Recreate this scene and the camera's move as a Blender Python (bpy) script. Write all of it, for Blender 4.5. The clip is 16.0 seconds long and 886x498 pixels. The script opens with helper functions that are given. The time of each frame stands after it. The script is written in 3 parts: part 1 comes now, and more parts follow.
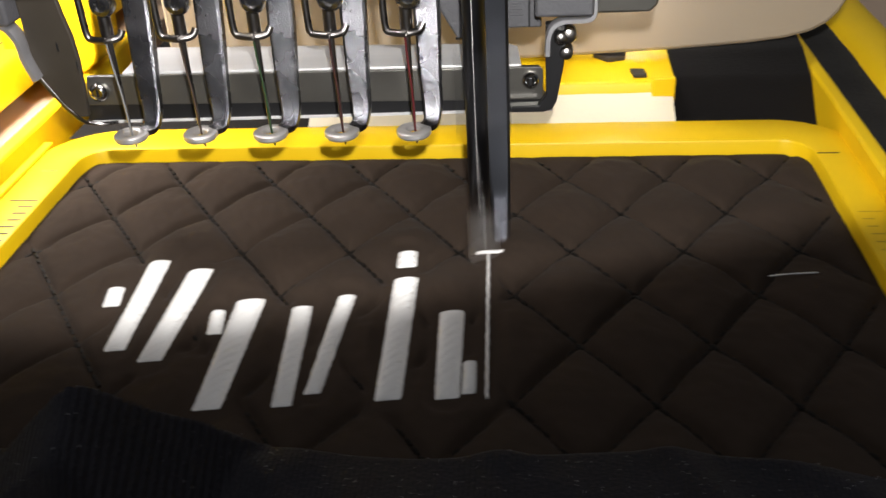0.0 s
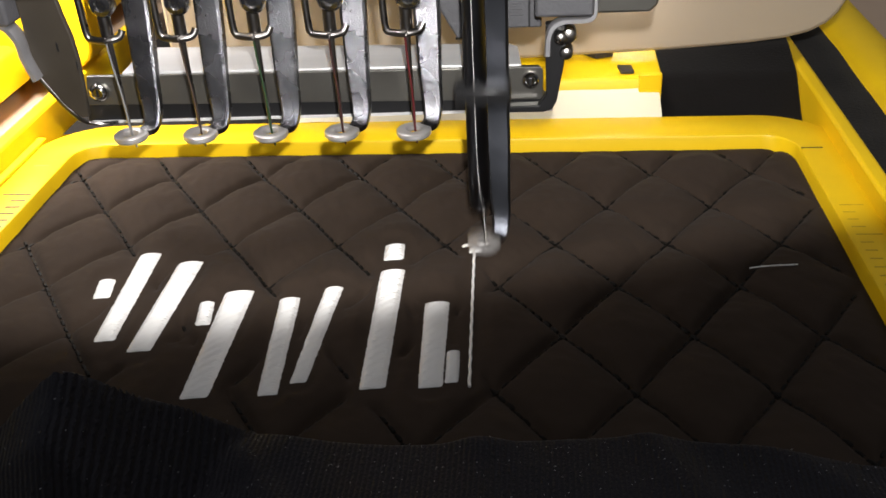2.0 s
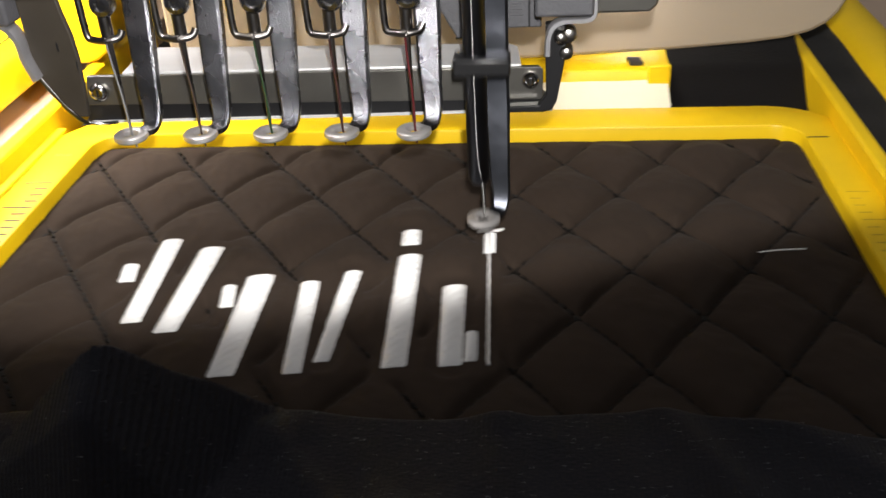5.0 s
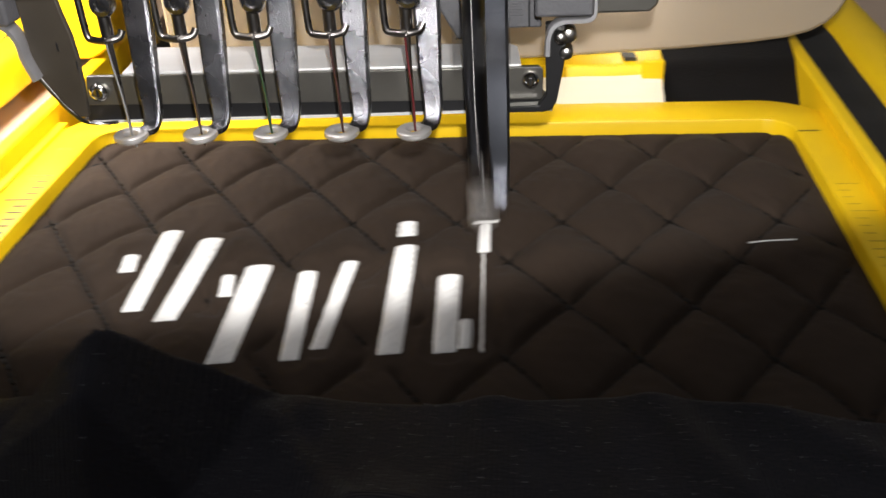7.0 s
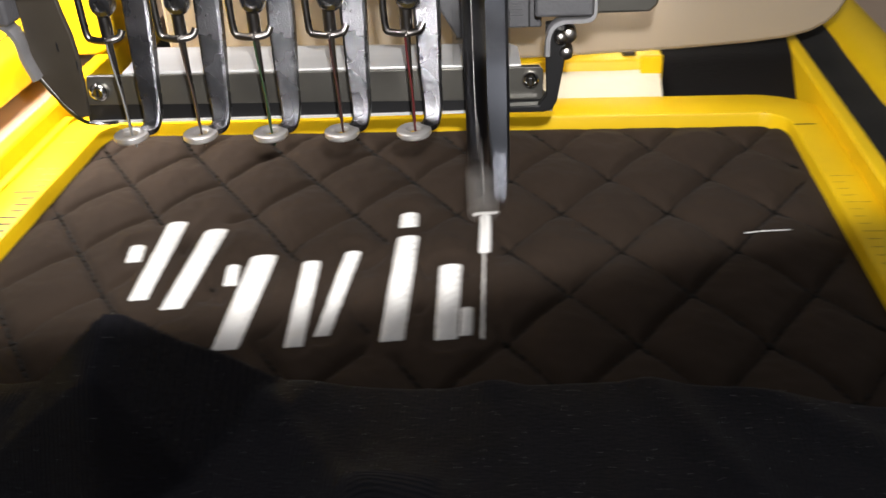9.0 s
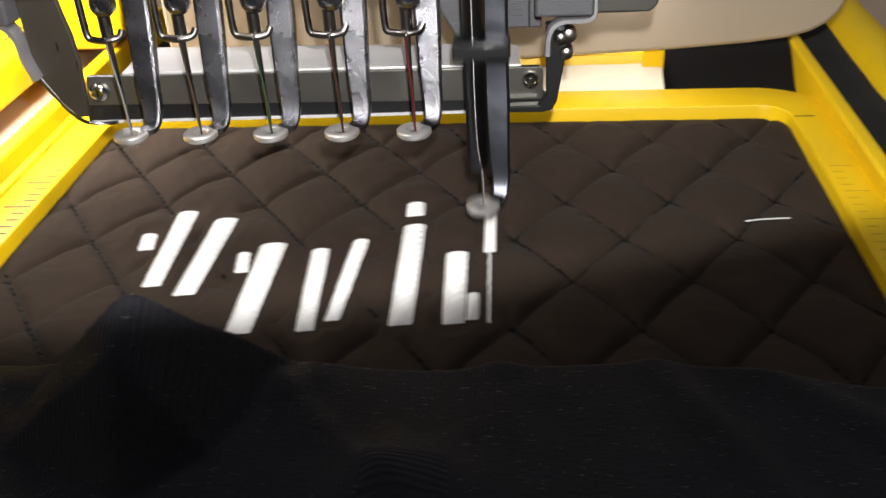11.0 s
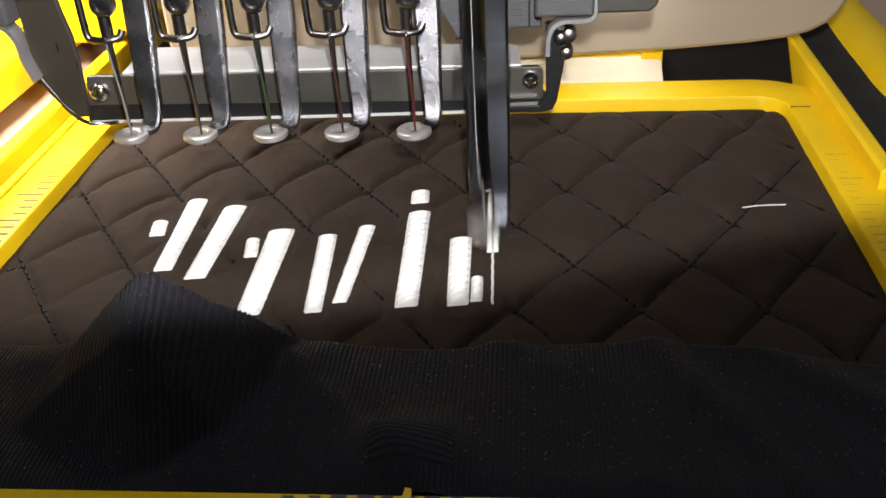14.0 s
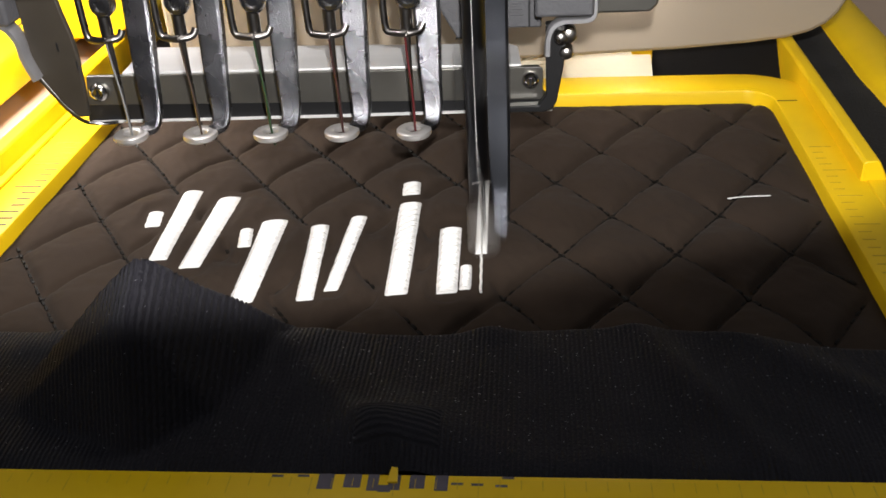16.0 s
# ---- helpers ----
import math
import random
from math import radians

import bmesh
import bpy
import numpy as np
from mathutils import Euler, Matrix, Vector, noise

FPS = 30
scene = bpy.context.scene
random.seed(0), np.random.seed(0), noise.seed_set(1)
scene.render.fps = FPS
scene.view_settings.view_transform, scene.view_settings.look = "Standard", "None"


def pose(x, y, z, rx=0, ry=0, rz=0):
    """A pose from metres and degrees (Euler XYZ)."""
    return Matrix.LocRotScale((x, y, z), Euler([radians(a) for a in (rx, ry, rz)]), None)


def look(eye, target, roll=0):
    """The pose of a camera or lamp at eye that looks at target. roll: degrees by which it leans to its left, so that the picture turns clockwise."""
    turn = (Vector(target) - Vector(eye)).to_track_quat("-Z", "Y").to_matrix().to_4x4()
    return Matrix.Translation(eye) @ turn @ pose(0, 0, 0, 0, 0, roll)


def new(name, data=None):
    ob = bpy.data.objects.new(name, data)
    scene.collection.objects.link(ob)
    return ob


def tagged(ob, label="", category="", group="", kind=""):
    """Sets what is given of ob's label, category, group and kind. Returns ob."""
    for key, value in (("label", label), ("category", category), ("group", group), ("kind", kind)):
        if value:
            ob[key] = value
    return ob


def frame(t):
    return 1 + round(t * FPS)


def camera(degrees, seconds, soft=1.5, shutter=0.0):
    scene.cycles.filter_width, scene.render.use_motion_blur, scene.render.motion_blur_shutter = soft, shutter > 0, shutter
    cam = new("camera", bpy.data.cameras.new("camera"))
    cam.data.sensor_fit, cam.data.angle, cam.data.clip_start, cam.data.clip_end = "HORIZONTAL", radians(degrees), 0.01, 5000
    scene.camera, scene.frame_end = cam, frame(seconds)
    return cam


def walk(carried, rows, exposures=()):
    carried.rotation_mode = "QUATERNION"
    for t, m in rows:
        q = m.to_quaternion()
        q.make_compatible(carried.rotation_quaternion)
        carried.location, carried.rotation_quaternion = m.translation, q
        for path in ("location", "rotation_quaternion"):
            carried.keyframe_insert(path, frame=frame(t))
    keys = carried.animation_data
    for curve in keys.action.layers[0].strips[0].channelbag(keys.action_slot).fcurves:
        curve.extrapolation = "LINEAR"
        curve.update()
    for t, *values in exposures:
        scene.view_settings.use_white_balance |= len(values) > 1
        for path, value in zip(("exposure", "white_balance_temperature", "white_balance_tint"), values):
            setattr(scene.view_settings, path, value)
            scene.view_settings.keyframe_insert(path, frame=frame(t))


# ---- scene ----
# camera: it stands still
cam = camera(49.05, 16.0, soft=1.6, shutter=0.5)
EYE = (0.0, 0.0, 0.10826)
TARGET = (-0.01784, 0.17067, 0.005526)
walk(cam, [(0.0, look(EYE, TARGET, -3.369)), (16.0, look(EYE, TARGET, -3.369))])

# dim room light, the torch beside the lens, and three unseen lamps added about the head
world = bpy.data.worlds.new("room_light")
scene.world = world
world.use_nodes = True
wn = world.node_tree.nodes
wl = world.node_tree.links
geo, sep, ramp = wn.new("ShaderNodeTexCoord"), wn.new("ShaderNodeSeparateXYZ"), wn.new("ShaderNodeValToRGB")
wl.new(geo.outputs["Generated"], sep.inputs[0])
half = wn.new("ShaderNodeMapRange")
half.inputs["From Min"].default_value = -1.0
wl.new(sep.outputs["Z"], half.inputs["Value"])
wl.new(half.outputs["Result"], ramp.inputs["Fac"])
# dark floor, dim walls, lighter ceiling
ramp.color_ramp.elements[0].position, ramp.color_ramp.elements[0].color = 0.35, (0.04, 0.04, 0.045, 1)
ramp.color_ramp.elements[1].position, ramp.color_ramp.elements[1].color = 0.96, (0.92, 0.95, 1.0, 1)
mid = ramp.color_ramp.elements.new(0.76)
mid.color = (0.15, 0.15, 0.16, 1)
wl.new(ramp.outputs["Color"], wn["Background"].inputs["Color"])
wn["Background"].inputs["Strength"].default_value = 0.60
torch = new("torch", bpy.data.lights.new("torch", "SPOT"))
torch.data.energy, torch.data.color = 2.6, (1.0, 0.975, 0.95)
torch.data.spot_size, torch.data.spot_blend, torch.data.shadow_soft_size = radians(160), 0.065, 0.0025
torch.matrix_world = look((0.004, 0.010, 0.119), (-0.033, 0.170, 0.260))
def unseen_lamp(x, y, z, target, length, watts, spread=180):
    lamp = new("unseen_lamp", bpy.data.lights.new("unseen_lamp", "AREA"))
    lamp.data.shape, lamp.data.size, lamp.data.size_y = "RECTANGLE", length, 0.008
    lamp.data.energy, lamp.data.color, lamp.data.spread = watts, (1.0, 0.94, 0.90), radians(spread)
    lamp.matrix_world = look((x, y, z), target)


# added lights: for the left carrier arm, the needle row, the rear bracket
unseen_lamp(-0.146, 0.244, 0.084, (-0.128, 0.258, 0.010), 0.060, 0.24, 125)
unseen_lamp(-0.062, 0.1695, 0.0905, (-0.050, 0.198, 0.0), 0.060, 0.05)
unseen_lamp(0.028, 0.277, 0.040, (0.034, 0.276, 0.0), 0.080, 0.035)

M = 0.001


# ---------- materials ----------
def material(name, color, rough=0.5, metal=0.0, grain=0.0, grain_scale=900.0, stain=0.0, stain_scale=60.0,
             rough_var=0.0, sheen=0.0, coat=0.0, stretch=(1, 1, 1), spec=0.5):
    """A node material: base colour with stains at a large scale, grain as bump at a small one."""
    mat = bpy.data.materials.new(name)
    mat.use_nodes = True
    nt = mat.node_tree
    b = nt.nodes["Principled BSDF"]
    b.inputs["Metallic"].default_value = metal
    b.inputs["Roughness"].default_value = rough
    b.inputs["Sheen Weight"].default_value = sheen
    b.inputs["Coat Weight"].default_value = coat
    b.inputs["Specular IOR Level"].default_value = spec
    co = nt.nodes.new("ShaderNodeTexCoord")
    mp = nt.nodes.new("ShaderNodeMapping")
    mp.inputs["Scale"].default_value = stretch
    nt.links.new(co.outputs["Object"], mp.inputs["Vector"])
    big = nt.nodes.new("ShaderNodeTexNoise")
    big.inputs["Scale"].default_value = stain_scale
    big.inputs["Detail"].default_value = 5
    nt.links.new(mp.outputs["Vector"], big.inputs["Vector"])
    mix = nt.nodes.new("ShaderNodeMix")
    mix.data_type = "RGBA"
    mix.inputs["A"].default_value = (*[c * (1 - stain) for c in color], 1)
    mix.inputs["B"].default_value = (*[min(1, c * (1 + 0.6 * stain)) for c in color], 1)
    nt.links.new(big.outputs["Fac"], mix.inputs["Factor"])
    nt.links.new(mix.outputs["Result"], b.inputs["Base Color"])
    small = nt.nodes.new("ShaderNodeTexNoise")
    small.inputs["Scale"].default_value = grain_scale
    small.inputs["Detail"].default_value = 3
    nt.links.new(mp.outputs["Vector"], small.inputs["Vector"])
    if grain:
        bump = nt.nodes.new("ShaderNodeBump")
        bump.inputs["Strength"].default_value = grain
        bump.inputs["Distance"].default_value = 0.0003
        nt.links.new(small.outputs["Fac"], bump.inputs["Height"])
        nt.links.new(bump.outputs["Normal"], b.inputs["Normal"])
    if rough_var:
        mr = nt.nodes.new("ShaderNodeMapRange")
        mr.inputs["To Min"].default_value = max(0.02, rough - rough_var)
        mr.inputs["To Max"].default_value = min(1, rough + rough_var)
        nt.links.new(big.outputs["Fac"], mr.inputs["Value"])
        nt.links.new(mr.outputs["Result"], b.inputs["Roughness"])
    return mat


def ribbed(name, color, pitch, along, depth, rough=0.9, sheen=0.3):
    """Knit fabric: fine ribs across 'along' (0 = x, 1 = y), broken up by noise."""
    mat = material(name, color, rough, stain=0.4 if color[0] < 0.5 else 0.06, stain_scale=90, sheen=sheen, spec=0.15 if color[0] < 0.5 else 0.5)
    nt = mat.node_tree
    b = nt.nodes["Principled BSDF"]
    co = nt.nodes["Texture Coordinate"]
    w = nt.nodes.new("ShaderNodeTexWave")
    w.wave_type, w.bands_direction = "BANDS", "XY"[along]
    w.inputs["Scale"].default_value = 0.314 / (pitch * M)
    w.inputs["Distortion"].default_value = 1.6 if color[0] < 0.5 else 0.4
    w.inputs["Detail"].default_value = 2
    w.inputs["Detail Scale"].default_value = 2.5
    nt.links.new(co.outputs["Object"], w.inputs["Vector"])
    fine = nt.nodes.new("ShaderNodeTexNoise")
    fine.inputs["Scale"].default_value = 1600
    nt.links.new(co.outputs["Object"], fine.inputs["Vector"])
    mul = nt.nodes.new("ShaderNodeMath")
    mul.operation = "MULTIPLY"
    nt.links.new(w.outputs["Fac"], mul.inputs[0])
    nt.links.new(fine.outputs["Fac"], mul.inputs[1])
    bump = nt.nodes.new("ShaderNodeBump")
    bump.inputs["Strength"].default_value = 0.9
    bump.inputs["Distance"].default_value = depth * M
    nt.links.new(mul.outputs["Value"], bump.inputs["Height"])
    nt.links.new(bump.outputs["Normal"], b.inputs["Normal"])
    return mat


YELLOW = material("yellow_plastic", (0.84, 0.545, 0.006), 0.42, spec=0.3, grain=0.12, grain_scale=500, stain=0.16, stain_scale=60, rough_var=0.14)
INK = material("black_print", (0.02, 0.014, 0.006), 0.6, stain=0.5, stain_scale=700)
FAINT = material("worn_brown_print", (0.70, 0.455, 0.01), 0.6, stain=0.4, stain_scale=500)
WORN = material("worn_ruler_print", (0.60, 0.36, 0.01), 0.6, stain=0.5, stain_scale=500)
RINGSTEEL = material("satin_nickel", (0.66, 0.64, 0.63), 0.36, 0.75, grain=0.08, grain_scale=600, stain=0.2, stain_scale=300, rough_var=0.1)
PURPLE = material("worn_purple_print", (0.10, 0.085, 0.11), 0.6, stain=0.5, stain_scale=500)
QUILT = material("dark_brown_nylon", (0.0335, 0.0236, 0.0176), 0.88, grain=0.5, grain_scale=420, stain=0.2, stain_scale=120, sheen=0.02, rough_var=0.05, spec=0.06)
QTHREAD = material("brown_thread", (0.006, 0.005, 0.004), 0.6, spec=0.15, stain=0.5, stain_scale=800)
KNIT = ribbed("black_rib_knit", (0.0130, 0.0123, 0.0165), 0.85, 0, 0.55, rough=0.6, sheen=0.04)
KNIT_X = ribbed("black_rib_band", (0.017, 0.0165, 0.0205), 1.2, 1, 0.6, sheen=0.03)
BLACKCLOTH = material("black_cloth", (0.006, 0.0052, 0.005), 0.9, grain=0.5, grain_scale=1500, stain=0.3, stain_scale=70, sheen=0.05, spec=0.1)
WHITE_THREAD = ribbed("white_rayon_thread", (0.74, 0.73, 0.715), 0.42, 1, 0.10, rough=0.36, sheen=0.05)
CHROME = material("polished_steel", (0.55, 0.54, 0.53), 0.17, 1.0, grain=0.05, grain_scale=300, stain=0.15, stain_scale=200, rough_var=0.08)
CAST = material("cast_nickel", (0.175, 0.175, 0.19), 0.28, 1.0, grain=0.42, grain_scale=3000, stain=0.3, stain_scale=150, rough_var=0.1)
DARKSTEEL = material("dark_steel", (0.18, 0.17, 0.165), 0.3, 1.0, grain=0.06, grain_scale=500, stain=0.4, stain_scale=120, rough_var=0.12)
BLUESTEEL = material("blued_steel", (0.085, 0.09, 0.105), 0.32, 1.0, grain=0.1, grain_scale=500, stain=0.3, stain_scale=120, rough_var=0.1)
BOLTSTEEL = material("burnished_steel", (0.40, 0.38, 0.36), 0.28, 1.0, grain=0.05, stain=0.3, stain_scale=200, rough_var=0.1)
BROWNSTEEL = material("oiled_steel_plate", (0.045, 0.038, 0.030), 0.5, 0.0, spec=0.2, grain=0.1, grain_scale=400, stain=0.45, stain_scale=90, rough_var=0.12)
GREYPLATE = material("grey_painted_plate", (0.18, 0.174, 0.158), 0.34, 0.8, grain=0.06, grain_scale=900, stain=0.3, stain_scale=80, rough_var=0.1)
BRIGHTPLATE = material("brushed_aluminium", (0.80, 0.80, 0.81), 0.42, 0.35, grain=0.15, grain_scale=600, stain=0.3, stain_scale=110, stretch=(0.1, 1, 1))
BLACKPAINT = material("black_paint", (0.012, 0.012, 0.013), 0.35, grain=0.05, stain=0.3)
GREYPLASTIC = material("grey_moulded_plastic", (0.075, 0.075, 0.082), 0.5, grain=0.5, grain_scale=1500, stain=0.2, stain_scale=200)
CREAM = material("cream_enamel", (0.32, 0.265, 0.20), 0.5, grain=0.05, grain_scale=800, stain=0.06, stain_scale=20)
STRIPSTEEL = material("dull_zinc_strip", (0.42, 0.42, 0.44), 0.42, 0.7, grain=0.1, grain_scale=600, stain=0.25, stain_scale=200, rough_var=0.1)
TAN = material("tan_backing", (0.40, 0.28, 0.19), 0.8, grain=0.2, stain=0.15, stain_scale=40)
LINT = material("pale_lint", (0.45, 0.45, 0.48), 0.9, stain=0.5, stain_scale=300)
TABLE = material("tan_table_laminate", (0.42, 0.30, 0.21), 0.55, grain=0.1, stain=0.15, stain_scale=30)
PAPER = material("white_stabiliser", (0.68, 0.62, 0.47), 0.75, grain=0.2, grain_scale=900, stain=0.06, stain_scale=80)


def thread_material(name, color):
    return material(name, color, 0.5, stain=0.3, stain_scale=900)


# ---------- mesh helpers, all in millimetres ----------
BASES = {}


def thing(name, base, label, category, group="", kind=""):
    ob = new(name)
    ob.empty_display_size = 0.01
    ob.location = Vector(base) * M
    BASES[ob.name] = Vector(base)
    return tagged(ob, label, category, group, kind)


def base_of(ob):
    while ob.parent:
        ob = ob.parent
    return BASES[ob.name]


def smooth_by_angle(bm, degrees=38):
    for f in bm.faces:
        f.smooth = True
    for e in bm.edges:
        e.smooth = len(e.link_faces) == 2 and e.calc_face_angle(0) < radians(degrees)


def mesh_of(name, bm, mat, base, angle=38):
    bmesh.ops.recalc_face_normals(bm, faces=bm.faces)
    smooth_by_angle(bm, angle)
    for v in bm.verts:
        v.co = (v.co - base) * M
    me = bpy.data.meshes.new(name)
    bm.to_mesh(me)
    bm.free()
    me.materials.append(mat)
    return me


def part(name, bm, mat, parent, label="", bevel=0.0, angle=38):
    """Link a bmesh as one mesh object under a thing or a part."""
    ob = new(name, mesh_of(name, bm, mat, base_of(parent), angle))
    ob.parent = parent
    if bevel:
        mod = ob.modifiers.new("edges", "BEVEL")
        mod.width, mod.segments, mod.limit_method, mod.angle_limit = bevel * M, 2, "ANGLE", radians(40)
    return tagged(ob, label)


def single(name, bm, mat, base, label, category, kind="", bevel=0.0, angle=38):
    """A thing that is one mesh."""
    ob = new(name, mesh_of(name, bm, mat, Vector(base), angle))
    ob.location = Vector(base) * M
    BASES[ob.name] = Vector(base)
    if bevel:
        mod = ob.modifiers.new("edges", "BEVEL")
        mod.width, mod.segments, mod.limit_method, mod.angle_limit = bevel * M, 2, "ANGLE", radians(40)
    return tagged(ob, label, category, kind=kind)


def box(x0, x1, y0, y1, z0, z1, bm=None):
    bm = bm or bmesh.new()
    vs = [bm.verts.new((x, y, z)) for z in (z0, z1) for y in (y0, y1) for x in (x0, x1)]
    for f in ((0, 1, 3, 2), (4, 6, 7, 5), (0, 4, 5, 1), (2, 3, 7, 6), (0, 2, 6, 4), (1, 5, 7, 3)):
        bm.faces.new([vs[i] for i in f])
    return bm


def plate_xz(points, y0, y1, bm=None):
    """A flat plate with an outline in x and z, y0 to y1 thick."""
    bm = bm or bmesh.new()
    a = [bm.verts.new((x, y0, z)) for x, z in points]
    b = [bm.verts.new((x, y1, z)) for x, z in points]
    n = len(points)
    bm.faces.new(a), bm.faces.new(b[::-1])
    for i in range(n):
        bm.faces.new((a[i], b[i], b[(i + 1) % n], a[(i + 1) % n]))
    return bm


def plate_xy(points, z0, z1, bm=None):
    bm = bm or bmesh.new()
    a = [bm.verts.new((x, y, z0)) for x, y in points]
    b = [bm.verts.new((x, y, z1)) for x, y in points]
    n = len(points)
    bm.faces.new(a), bm.faces.new(b[::-1])
    for i in range(n):
        bm.faces.new((a[i], b[i], b[(i + 1) % n], a[(i + 1) % n]))
    return bm


def sweep(path, sizes, sides=8, bm=None, square=False, across=(1, 0, 0), chamfer=0.0):
    """A tube along path; sizes: (half width, half depth) at each point. square gives a rounded bar."""
    bm = bm or bmesh.new()
    path = [Vector(p) for p in path]
    rings = []
    for i, p in enumerate(path):
        d = (path[min(i + 1, len(path) - 1)] - path[max(i - 1, 0)]).normalized()
        u = Vector(across)
        u = (u - d * u.dot(d)).normalized()
        v = d.cross(u)
        w, h = sizes[i] if isinstance(sizes, list) else sizes
        ring = []
        for k in range(sides):
            a = 2 * math.pi * (k + 0.5) / sides
            c, s = math.cos(a), math.sin(a)
            if chamfer:
                c, s = ((1, 1 - chamfer), (1 - chamfer, 1), (chamfer - 1, 1), (-1, 1 - chamfer), (-1, chamfer - 1), (chamfer - 1, -1), (1 - chamfer, -1), (1, chamfer - 1))[k]
            elif square:
                c, s = math.copysign(abs(c) ** 0.45, c), math.copysign(abs(s) ** 0.45, s)
            ring.append(bm.verts.new(p + u * (w * c) + v * (h * s)))
        rings.append(ring)
    for r, q in zip(rings, rings[1:]):
        for k in range(sides):
            bm.faces.new((r[k], r[(k + 1) % sides], q[(k + 1) % sides], q[k]))
    bm.faces.new(rings[0]), bm.faces.new(rings[-1][::-1])
    return bm


def lathe(profile, centre, axis="z", sides=24, bm=None, closed=False):
    """Turn (radius, height) points round an axis through centre."""
    bm = bm or bmesh.new()
    c = Vector(centre)
    rings = []
    for r, h in profile:
        ring = []
        for k in range(sides):
            a = 2 * math.pi * k / sides
            p = {"z": (r * math.cos(a), r * math.sin(a), h), "y": (r * math.cos(a), h, r * math.sin(a)),
                 "x": (h, r * math.cos(a), r * math.sin(a))}[axis]
            ring.append(bm.verts.new(c + Vector(p)))
        rings.append(ring)
    loop = rings + [rings[0]] if closed else rings
    for r, q in zip(loop, loop[1:]):
        for k in range(sides):
            bm.faces.new((r[k], r[(k + 1) % sides], q[(k + 1) % sides], q[k]))
    if not closed:
        bm.faces.new(rings[0]), bm.faces.new(rings[-1][::-1])
    return bm


def curve(points, n=6):
    """A smooth run through points."""
    out = []
    pts = [Vector(p) for p in points]
    for i in range(len(pts) - 1):
        a, b, c, d = pts[max(i - 1, 0)], pts[i], pts[i + 1], pts[min(i + 2, len(pts) - 1)]
        for k in range(n):
            t = k / n
            out.append(0.5 * ((2 * b) + (c - a) * t + (2 * a - 5 * b + 4 * c - d) * t * t + (3 * b - a - 3 * c + d) * t ** 3))
    return out + [pts[-1]]


def rounded_rect(x0, x1, y0, y1, r, n=8):
    out = []
    for cx, cy, a0 in ((x1 - r, y1 - r, 0), (x0 + r, y1 - r, 90), (x0 + r, y0 + r, 180), (x1 - r, y0 + r, 270)):
        for k in range(n + 1):
            a = radians(a0 + 90 * k / n)
            out.append((cx + r * math.cos(a), cy + r * math.sin(a)))
    return out


# ---------- the place: table under the work ----------
single("table", box(-420, 420, 60, 700, -40, -26), TABLE, (0, 0, -40), "tan laminate machine table under the work", "table", "structure")

# ---------- the embroidery hoop ----------
IX0, IX1, IY0, IY1 = -118.8, 66.3, 108.0, 258.6   # inner opening at the end of the clip
TOP = 3.5
hoop = thing("embroidery_hoop", (-26, 183, -8), "yellow plastic embroidery hoop with ruler marks along its sides", "hoop")


def ring_frame(profile, r_in):
    """A frame round the opening: profile of (outward offset, z)."""
    bm = bmesh.new()
    loops = []
    for off, z in profile:
        loops.append([bm.verts.new((x, y, z)) for x, y in
                      rounded_rect(IX0 - off, IX1 + off, IY0 - off, IY1 + off, max(r_in + off, 1.0), 10)])
    n = len(loops[0])
    for a, b in zip(loops, loops[1:] + loops[:1]):
        for i in range(n):
            bm.faces.new((a[i], a[(i + 1) % n], b[(i + 1) % n], b[i]))
    return bm


top_ring = part("top_ring", ring_frame([(0, -6), (0, TOP - 0.7), (0.25, TOP - 0.2), (0.8, TOP), (12.2, TOP), (12.8, TOP - 0.3), (13, TOP - 0.9), (13, -6)], 7.5), YELLOW, hoop, "flat yellow upper ring", angle=30)
part("lower_ring", ring_frame([(-1.5, -9), (-1.5, -6.2), (14.5, -6.2), (14.5, -9)], 11), YELLOW, hoop, "yellow lower ring under the cloth")


def side_rail(x_in, way, y_front, tall=False):
    """The raised rail along the outside of a side bar."""
    pts = [(0, -6), (0, TOP + 0.1), (0.7, TOP + 4.8), (1.2, TOP + 5.4), (4.6, TOP + 5.5), (5.2, TOP + 4.9), (6.6, TOP - 1), (7, -6)] if tall else [(0, -6), (0.2, TOP + 4.3), (0.8, TOP + 4.9), (3.4, TOP + 5.0), (4.0, TOP + 4.5), (6.8, TOP - 1), (7.2, -6)]
    return part("side_rail", plate_xz([(x_in + way * x, z) for x, z in pts], y_front, 345), YELLOW, hoop, "raised yellow side rail", bevel=0.35, angle=30)


side_rail(74.6, 1, 203)
side_rail(-132.2, -1, 118, True)
part("ledge", box(-132.1, -129.6, 120, 262, TOP + 0.004, TOP + 0.9), YELLOW, hoop, "narrow yellow ledge along the rail", bevel=0.3)
part("end_pad", plate_xz([(76, -6), (76, TOP + 0.3), (92, TOP + 0.3), (93, TOP - 0.4), (93, -6)], 120, 206), YELLOW, hoop, "flat yellow end of the side bar", bevel=0.4)
part("slot", box(81.5, 84.2, 183, 190, TOP + 0.304, TOP + 0.35), INK, hoop, "dark moulded slot")

def outer_arm(x0, x1, top):
    """A carrier arm with a rounded top."""
    n, pts = 14, []
    for k in range(n + 1):
        a = math.pi * k / n
        pts.append(((x0 + x1) / 2 - (x1 - x0) / 2 * math.cos(a), -6 + (top + 6) * math.sin(a) ** 0.6))
    return part("carrier_arm", plate_xz(pts, 150, 480), YELLOW, hoop, "broad rounded yellow carrier arm", angle=40)


